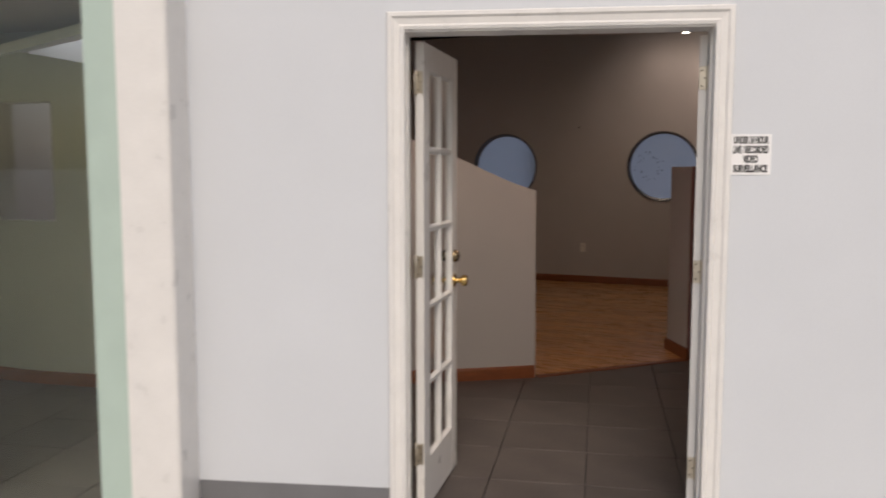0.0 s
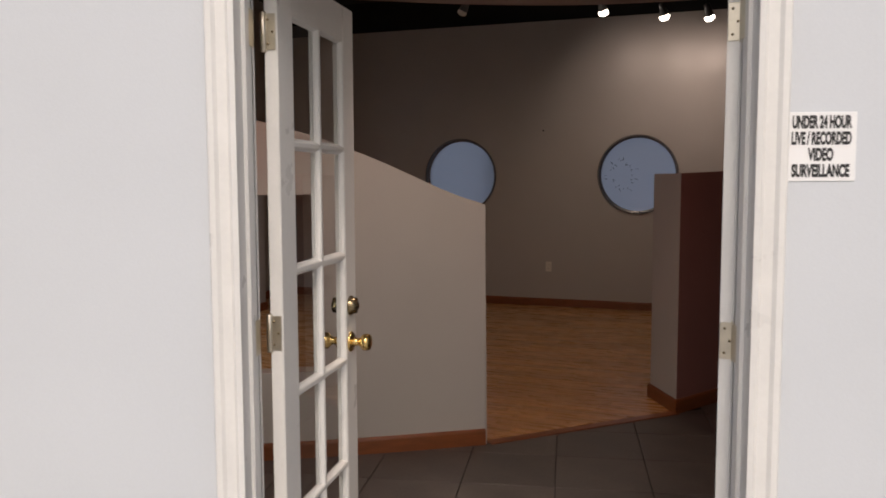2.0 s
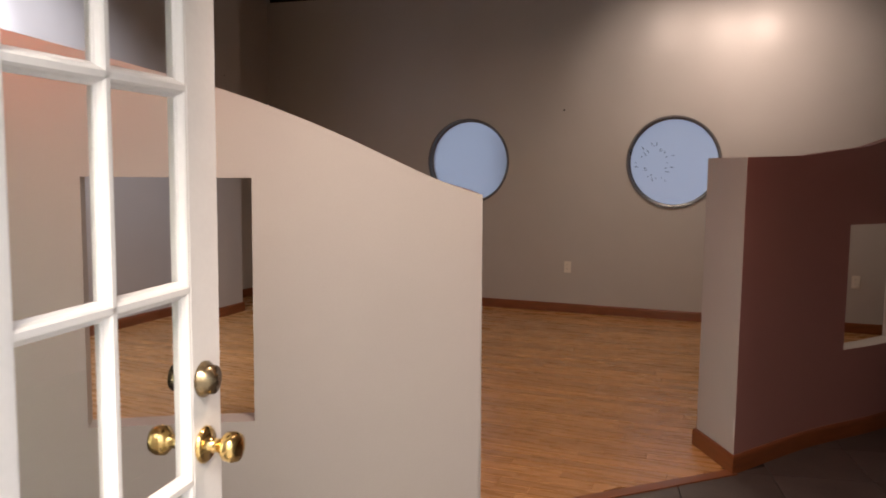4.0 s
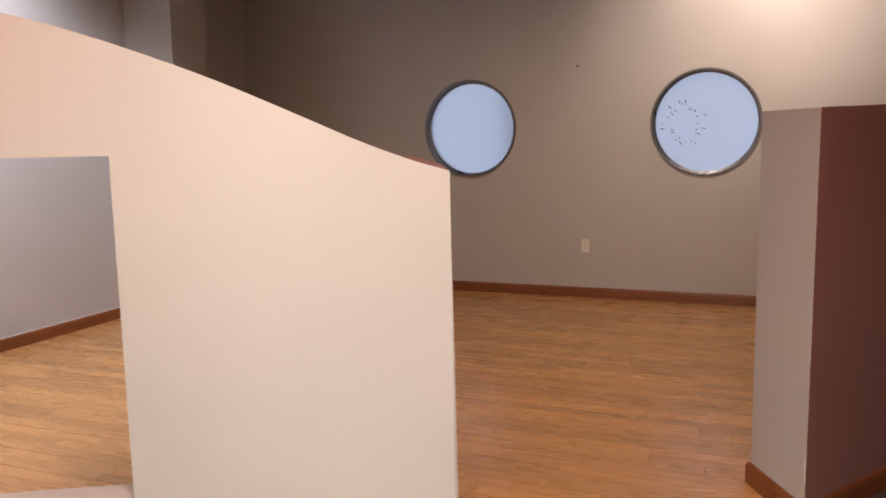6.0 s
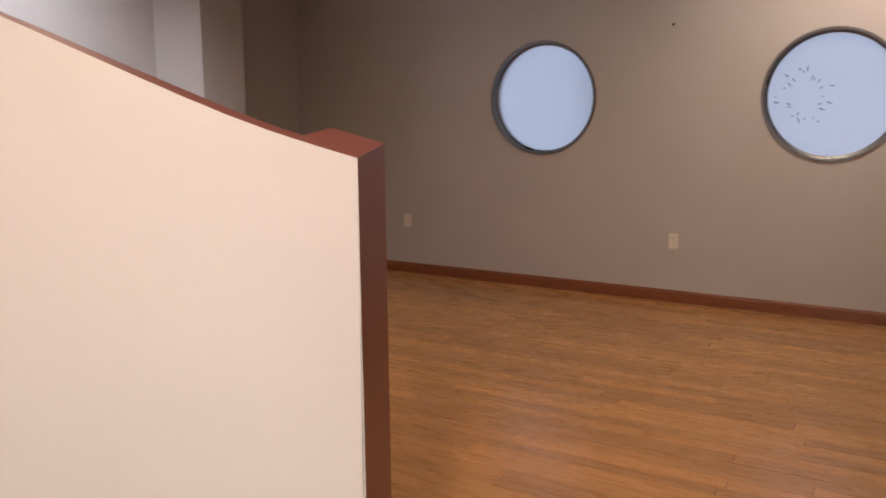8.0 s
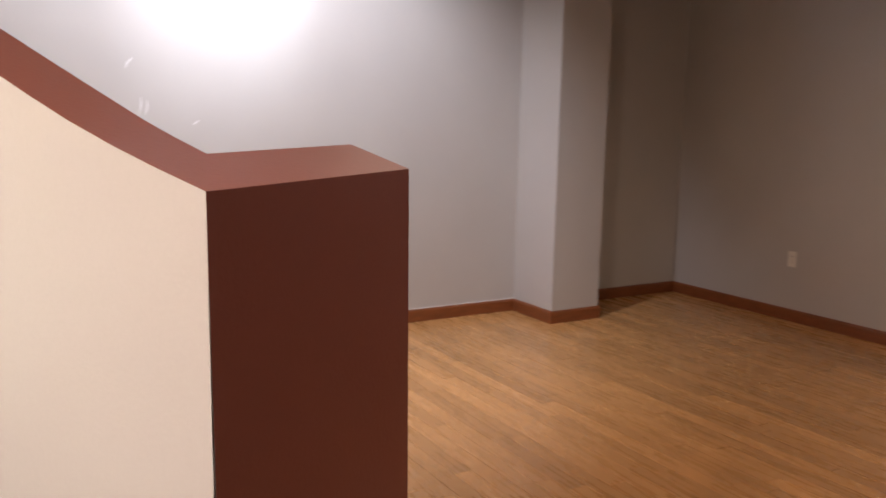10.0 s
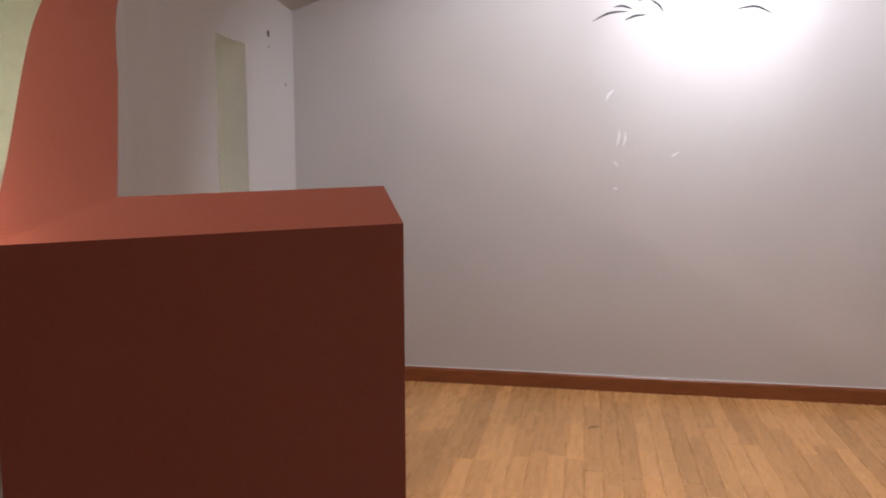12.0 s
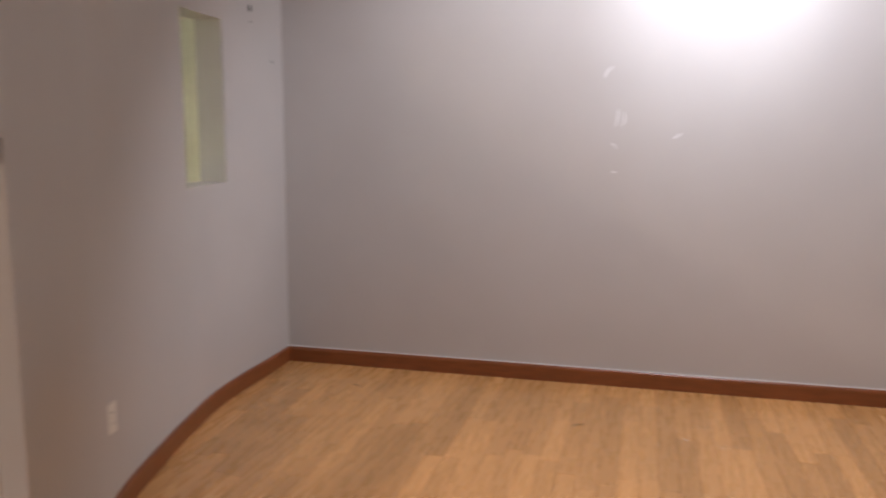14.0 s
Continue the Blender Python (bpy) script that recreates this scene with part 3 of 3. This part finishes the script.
# ---- baseboards ----
baseboard([uv(0, 6.30), uv(0, 1.67)], -1)
# white strip that paints the washer's highlight along the baseboard top
tagged(prism("highlight_strip", [uv(0.001, 6.30), uv(0.006, 6.30), uv(0.006, 1.67), uv(0.001, 1.67)], 0.0905, 0.0965, SCUFF_AND_SHINE), "thin white strip above the baseboard, a highlight put into colour", "trim", kind="structure")
baseboard([uv(0, 1.67), uv(0.475, 1.67), uv(0.475, 1.246), uv(0.0, 1.246)], -1)
baseboard([uv(0, 1.246), uv(0, 0), uv(7.4, 0)], -1)
baseboard([p for p in LEFT], 1)
baseboard([p for p in LEFT_BACK[2:]], -1)
baseboard([Vector((0.482, 6.388)), LEFT_BACK[0], LEFT_BACK[2]], 1)
baseboard([p for p in RIGHT][::-1] + [ret2[1], ret2[2]], 1)
baseboard([p for p in RIGHT_BACK[2:]], 1)


# ---- small things on the walls ----
def outlet(m):
    """A duplex outlet plate, its face towards local -y."""
    e = new("wall_outlet")
    box("plate", (-0.035, -0.006, -0.0575), (0.035, 0, 0.0575), PLASTIC, 0.003, e)
    for z in (-0.02, 0.02):
        box("socket", (-0.0165, -0.008, z - 0.014), (0.0165, -0.004, z + 0.014), PLASTIC, 0.004, e)
        for x in (-0.006, 0.006):
            box("slot", (x - 0.0012, -0.0084, z - 0.003), (x + 0.0012, -0.0075, z + 0.006), INK, 0, e)
    lathe("screw", [(0.003, 0), (0.0025, 0.0015)], NICKEL, pose(0, -0.006, 0, 90, 0, 0), e, 8)
    e.matrix_basis = m
    return tagged(e, "ivory plastic outlet plate low on the grey wall", "outlet", group="wall outlets")


deg = math.degrees(math.atan2(U.y, U.x))
for u in (3.474, 1.16, 6.08):
    outlet(pose(*uv(u, 0), 0.46, 0, 0, deg))
q = LEFT_BACK[nearest(LEFT_BACK, -1.65)]
outlet(pose(q.x, q.y, 0.39, 0, 0, 174))


def stroke(name, pts, wide, m, mat, label):
    """A tapered brush stroke lying on a wall; pts: (along, up)."""
    line = curve_points([Vector(p) for p in pts], 8)
    n = len(line)
    vs = []
    for i, p in enumerate(line):
        t = (line[min(i + 1, n - 1)] - line[max(i - 1, 0)]).normalized()
        w = wide * math.sin(math.pi * (0.06 + 0.88 * i / (n - 1)))
        vs += [m @ Vector((p.x - t.y * w, 0, p.y + t.x * w)), m @ Vector((p.x + t.y * w, 0, p.y - t.x * w))]
    fs = [[2 * i, 2 * i + 2, 2 * i + 3, 2 * i + 1] for i in range(n - 1)]
    return tagged(mesh_ob(name, vs, fs, mat), label, "wall painting", group=name + "s on the long wall")


WEST = Matrix(((-V.x, -U.x, 0, 0), (-V.y, -U.y, 0, 0), (0, 0, 1, 0), (0, 0, 0, 1)))


def on_west(s):
    """A frame on the long wall, s metres from the near corner; x runs towards the far corner."""
    p = uv(0.0015, 6.228 - s)
    return Matrix.Translation((p.x, p.y, 0)) @ WEST


LEAF = "black painted bamboo leaf stroke on the wall"
for s, z, pts in ((1.74, 2.113, ((0, 0), (0.09, 0.042), (0.19, 0.050))), (1.854, 2.187, ((0, 0), (0.05, 0.006), (0.102, -0.012))), (1.918, 2.115, ((0, 0), (0.05, 0.022), (0.115, 0.027))),
                  (1.98, 2.215, ((0, 0), (0.06, 0.016), (0.12, 0.005))), (2.045, 2.225, ((0, 0), (0.05, -0.03), (0.08, -0.073))), (2.503, 2.160, ((0, 0), (0.1, 0.012), (0.186, -0.025)))):
    stroke("leaf_stroke", [(x, y + z) for x, y in pts], 0.006, on_west(s), INK, LEAF)
for s, z, pts in ((1.825, 1.675, ((0, 0), (0.015, 0.035), (0.045, 0.065))), (1.89, 1.42, ((0, 0), (0.012, 0.05), (0.014, 0.10))), (1.925, 1.42, ((0, 0), (0.012, 0.04), (0.012, 0.085))), (1.873, 1.335, ((0, 0), (0.014, -0.006), (0.028, -0.03))), (2.19, 1.365, ((0, 0), (0.02, 0.012), (0.045, 0.03))), (1.88, 1.18, ((0, 0), (0.012, 0.005), (0.024, 0.0)))):
    stroke("filler_patch", [(x, y + z) for x, y in pts], 0.005, on_west(s), SCUFF_AND_SHINE, "white filler patch on the grey wall")


def nail_hole(p, normal, r):
    """A dark filled hole with a chipped rim."""
    m = Matrix.Translation(p) @ Vector(normal).to_track_quat("Z", "Y").to_matrix().to_4x4()
    ob = lathe("nail_hole", [(r * 1.3, 0.0004), (r, 0.0012), (r * 0.5, 0.0008)], INK, m, n=9)
    return tagged(ob, "small dark nail hole in the grey wall", "nail hole", group="nail holes")


for u, z in ((3.40, 2.02),):
    nail_hole((*uv(u, 0.0), z), (V.x, V.y, 0), 0.008)
for x, z, r in ((-3.31, 2.035, 0.016), (-3.31, 1.965, 0.006), (-3.56, 1.775, 0.008)):
    q = LEFT_BACK[nearest(LEFT_BACK, x)]
    nail_hole((q.x, q.y + 0.001, z), (0.15, 1, 0), r)
q = uv(0.48, 1.50)
nail_hole((q.x, q.y, 2.28), (U.x, U.y, 0), 0.006)


def chip(points, label):
    """A flake of missing paint on the edge of the end of a screen: a thin ragged patch."""
    n = len(points)
    c = sum((Vector(p) for p in points), Vector()) / n
    return tagged(mesh_ob("paint_chip", [c] + list(points), [[0, 1 + i, 1 + (i + 1) % n] for i in range(n)], SCUFF_AND_SHINE), label, "paint chip", group="paint chips")


rag = random.Random(5)
edge_a, edge_b = Vector((1.844, 6.740)), Vector((1.751, 7.134))
along = (edge_b - edge_a).normalized()
out = Vector((-along.y, along.x)) * 0.0015
for z, h, w in ((0.16, 0.11, 0.012), (0.62, 0.05, 0.007), (0.75, 0.03, 0.006), (0.93, 0.02, 0.005)):
    pts = []
    for k in range(8):
        f = k / 8 * 2 * math.pi
        d = edge_a + out + along * max(0.001, w * (0.5 + 0.5 * math.cos(f)) + rag.uniform(-0.002, 0.002))
        pts.append((d.x, d.y, z + h * (0.5 + 0.5 * math.sin(f)) + rag.uniform(-0.004, 0.004)))
    chip(pts, "white chipped paint on the corner of the partition")


def twig(x, y, turn):
    line = curve_points([Vector((0, 0)), Vector((0.02, 0.012)), Vector((0.05, 0.012)), Vector((0.075, -0.004))], 5)
    vs, fs = [], []
    for i, p in enumerate(line):
        r = 0.0028 * (1 - 0.6 * i / len(line))
        vs += [(p.x, p.y + r * math.cos(a), 0.0035 + r * math.sin(a)) for a in (0, 2.1, 4.2)]
    for i in range(len(line) - 1):
        fs += [[3 * i + j, 3 * i + (j + 1) % 3, 3 * i + 3 + (j + 1) % 3, 3 * i + 3 + j] for j in range(3)]
    ob = mesh_ob("twig", vs, fs, INK)
    ob.matrix_basis = pose(x, y, 0, 0, 0, turn)
    return tagged(ob, "small dry dark twig lying on the oak floor", "twig", group="twigs on the floor")


twig(-2.55, 7.45, 120)
twig(-3.2, 6.35, 30)


def track_light():
    """Heads on a bar under the black ceiling, turned to the far wall."""
    e = new("track_light")
    box("bar", (-0.1, 9.53, 3.23), (3.1, 9.57, 3.26), INK, 0.004, e)
    for x in (0.1, 1.3, 2.9):
        box("hanger", (x - 0.008, 9.542, 3.26), (x + 0.008, 9.558, 3.62), INK, 0.002, e)
    for eye, target in zip(HEADS, [(2.2, 10.75, 2.3), (2.75, 10.65, 2.4), (3.2, 10.5, 2.4), (-0.6, 11.5, 2.2)]):
        m = look(eye, (eye[0] + (target[0] - eye[0]) * 0.5, eye[1] + 0.25, 2.2)) @ pose(0, 0, 0.075)
        h = lathe("head", [(0.020, 0.11), (0.026, 0.105), (0.030, 0.06), (0.042, 0.012), (0.044, 0.0), (0.040, 0.0)], DARKMETAL, m, e)
        lathe("lamp_glass", [(0.040, 0.0), (0.046, -0.015), (0.042, -0.034), (0.026, -0.046), (0.008, -0.050)], BULB if eye[0] > 1 else PLASTIC, m @ pose(0, 0, -0.002), e)
        mid = (m @ Vector((0, 0, 0.09)))
        box("stem", (mid.x - 0.006, mid.y - 0.006, mid.z), (mid.x + 0.006, mid.y + 0.006, 3.24), INK, 0.001, e)
    return tagged(e, "black track light with small lit spot heads", "lamp")


track_light()


def can_light(x, y, face):
    """A recessed ceiling can: a trim ring and a lit face."""
    e = new("recessed_light")
    lathe("trim_ring", [(0.060, 0.0), (0.064, -0.006), (0.078, -0.005), (0.082, 0.0)], WHITE, pose(x, y, LOBBY_H), e)
    lathe("lamp_face", [(0.074, -0.005), (0.052, -0.013), (0.01, -0.017)], face, pose(x, y, LOBBY_H), e)
    return tagged(e, "round recessed ceiling lamp with a white trim ring; the white-faced one is added", "lamp", group="recessed lobby lamps")


can_light(-1.0, 5.1, AMBER)
can_light(1.61, 5.66, AMBER)
# invented fixture, added only to house the lobby fill
can_light(0.9, 4.5, BULB)


# ---- floor pieces ----
BORDER = [(p + q) / 2 for p, q in zip(LEFT, LEFT_BACK)][::-1] + [(p + q) / 2 for p, q in zip(RIGHT, RIGHT_BACK)]
BORDER = [b for i, b in enumerate(BORDER) if i == 0 or b.x > BORDER[i - 1].x + 1e-4]
GAP0, GAP1 = Vector((0.68, 6.085)), Vector((1.845, 6.745))


def border_at(x):
    """The dividing line near x: a point and a direction."""
    if GAP0.x - 0.1 <= x <= GAP1.x + 0.05:
        return GAP0, (GAP1 - GAP0).normalized()
    for p, q in zip(BORDER, BORDER[1:]):
        if p.x <= x <= q.x:
            return p, (q - p).normalized()
    p, q = (BORDER[0], BORDER[1]) if x < BORDER[0].x else (BORDER[-2], BORDER[-1])
    return p, (q - p).normalized()


def clip(poly, p, d, sign):
    """What of the outline lies to the left (sign 1) or right (-1) of the line."""
    nrm = Vector((-d.y, d.x)) * sign
    out = []
    for a, b in zip(poly, poly[1:] + poly[:1]):
        da, db = (a - p).dot(nrm), (b - p).dot(nrm)
        if da >= 0:
            out.append(a)
        if da * db < 0:
            out.append(a + (b - a) * (da / (da - db)))
    return out


def piece_mesh(name, poly, mat, top, chamfer):
    """A floor piece: a chamfered slab, its top at 0."""
    c = sum(poly, Vector((0, 0))) / len(poly)
    n = len(poly)
    inner = []
    for p in poly:
        d = c - p
        inner.append(p + Vector((math.copysign(min(chamfer, abs(d.x)), d.x), math.copysign(min(chamfer, abs(d.y)), d.y))))
    vs = [(p.x, p.y, top) for p in inner] + [(p.x, p.y, top - chamfer * 0.8) for p in poly] + [(p.x, p.y, -0.012) for p in poly]
    fs = [list(range(n))]
    for k in (0, n):
        fs += [[k + j, k + n + j, k + n + (j + 1) % n, k + (j + 1) % n] for j in range(n)]
    me = bpy.data.meshes.new(name)
    me.from_pydata(vs, [], fs)
    me.materials.append(mat)
    return me


def lay(name, rects, angle, mat, sign, chamfer, near, label):
    """Lays rectangles (x, y, w, h in a frame turned by angle) on one side of the border. The near ones are pieces, the rest one part."""
    turn = Matrix.Rotation(angle, 2)
    shared, rest_v, rest_f, tones, count = {}, [], [], [], 0
    jit = random.Random(7)
    for x, y, w, h in rects:
        local = [Vector((0, 0)), Vector((w, 0)), Vector((w, h)), Vector((0, h))]
        org = turn @ Vector((x, y))
        poly = [org + turn @ p for p in local]
        c = sum(poly, Vector((0, 0))) / 4
        pieces = poly
        p, d = border_at(c.x)
        pieces = clip(poly, p, d, sign)
        if sign > 0:
            pieces = clip(clip(pieces, uv(-0.08, 0), V, 1), uv(0, -0.08), U, -1)
            for x_end in (min(q.x for q in poly), max(q.x for q in poly)):
                pieces = clip(pieces, *border_at(x_end), sign) if len(pieces) > 2 else pieces
        if len(pieces) < 3:
            continue
        tint = jit.uniform(-0.17, 0.17)
        whole = len(pieces) == 4 and all((a - b).length < 1e-5 for a, b in zip(pieces, poly))
        drop = jit.uniform(-0.0006, 0.0003)
        if near(c) and count < 300:
            count += 1
            inv = turn.transposed()
            if whole:
                key = (round(w, 4), round(h, 4))
                if key not in shared:
                    shared[key] = piece_mesh(name, local, mat, 0, chamfer)
                me = shared[key]
            else:
                me = piece_mesh(name, [inv @ (q - org) for q in pieces], mat, 0, chamfer)
            ob = new(name, me)
            ob.parent = floor
            ob.matrix_basis = pose(org.x, org.y, drop, 0, 0, math.degrees(angle))
        else:
            k, n = len(rest_v), len(pieces)
            cc = sum(pieces, Vector((0, 0))) / n
            ins = [q + (cc - q).normalized() * chamfer for q in pieces]
            back = turn.transposed()
            rest_v += [(*(back @ q), drop) for q in ins] + [(*(back @ q), -0.006) for q in pieces]
            tones += [tint] * (n + 1)
            rest_f.append(list(range(k, k + n)))
            rest_f += [[k + j, k + n + j, k + n + (j + 1) % n, k + (j + 1) % n] for j in range(n)]
    if rest_v:
        ob = mesh_ob(name + "_field", rest_v, rest_f, mat, parent=floor)
        ob.matrix_basis = pose(0, 0, 0, 0, 0, math.degrees(angle))
        ob.data.attributes.new("tone", "FLOAT", "FACE").data.foreach_set("value", tones)
        tagged(ob, label, kind="stuff")


rng = random.Random(11)
ang = math.atan2(U.y, U.x)
rects = []
inv = Matrix.Rotation(-ang, 2)
c0 = inv @ CORNER
wide = 0.083
for row in range(82):
    y = c0.y - (row + 1) * wide
    x = c0.x - 0.1 - rng.uniform(0, 0.9)
    while x < c0.x + 7.6:
        ln = rng.choice((0.5, 0.7, 0.9, 1.1, 1.3))
        rects.append((x, y, ln - 0.0008, wide - 0.0009))
        x += ln
lay("plank", rects, ang, WOOD, 1, 0.0008, lambda c: -3.6 < c.x < 1.7 and 6.0 < c.y < 8.75, "oak floor strips")
rects = []
tang = radians(-4.3)
for i in range(-10, 11):
    for j in range(0, 14):
        rects.append((0.62 + i * 0.457 - 0.02, 3.22 + j * 0.457, 0.452, 0.452))
rects = [r for r in rects if (Matrix.Rotation(tang, 2) @ Vector(r[:2])).y > 3.2]
lay("tile", rects, tang, TILE, -1, 0.0015, lambda c: True, "slate tiles")

# wood edge strip between tiles and oak
d = (GAP1 - GAP0).normalized()
nrm = Vector((-d.y, d.x)) * 0.032
tagged(prism("threshold_strip", [GAP0 - nrm, GAP1 - nrm, GAP1 + nrm, GAP0 + nrm], -0.012, 0.006, BASE), "reddish wooden strip between tiles and oak floor", "threshold", kind="structure")
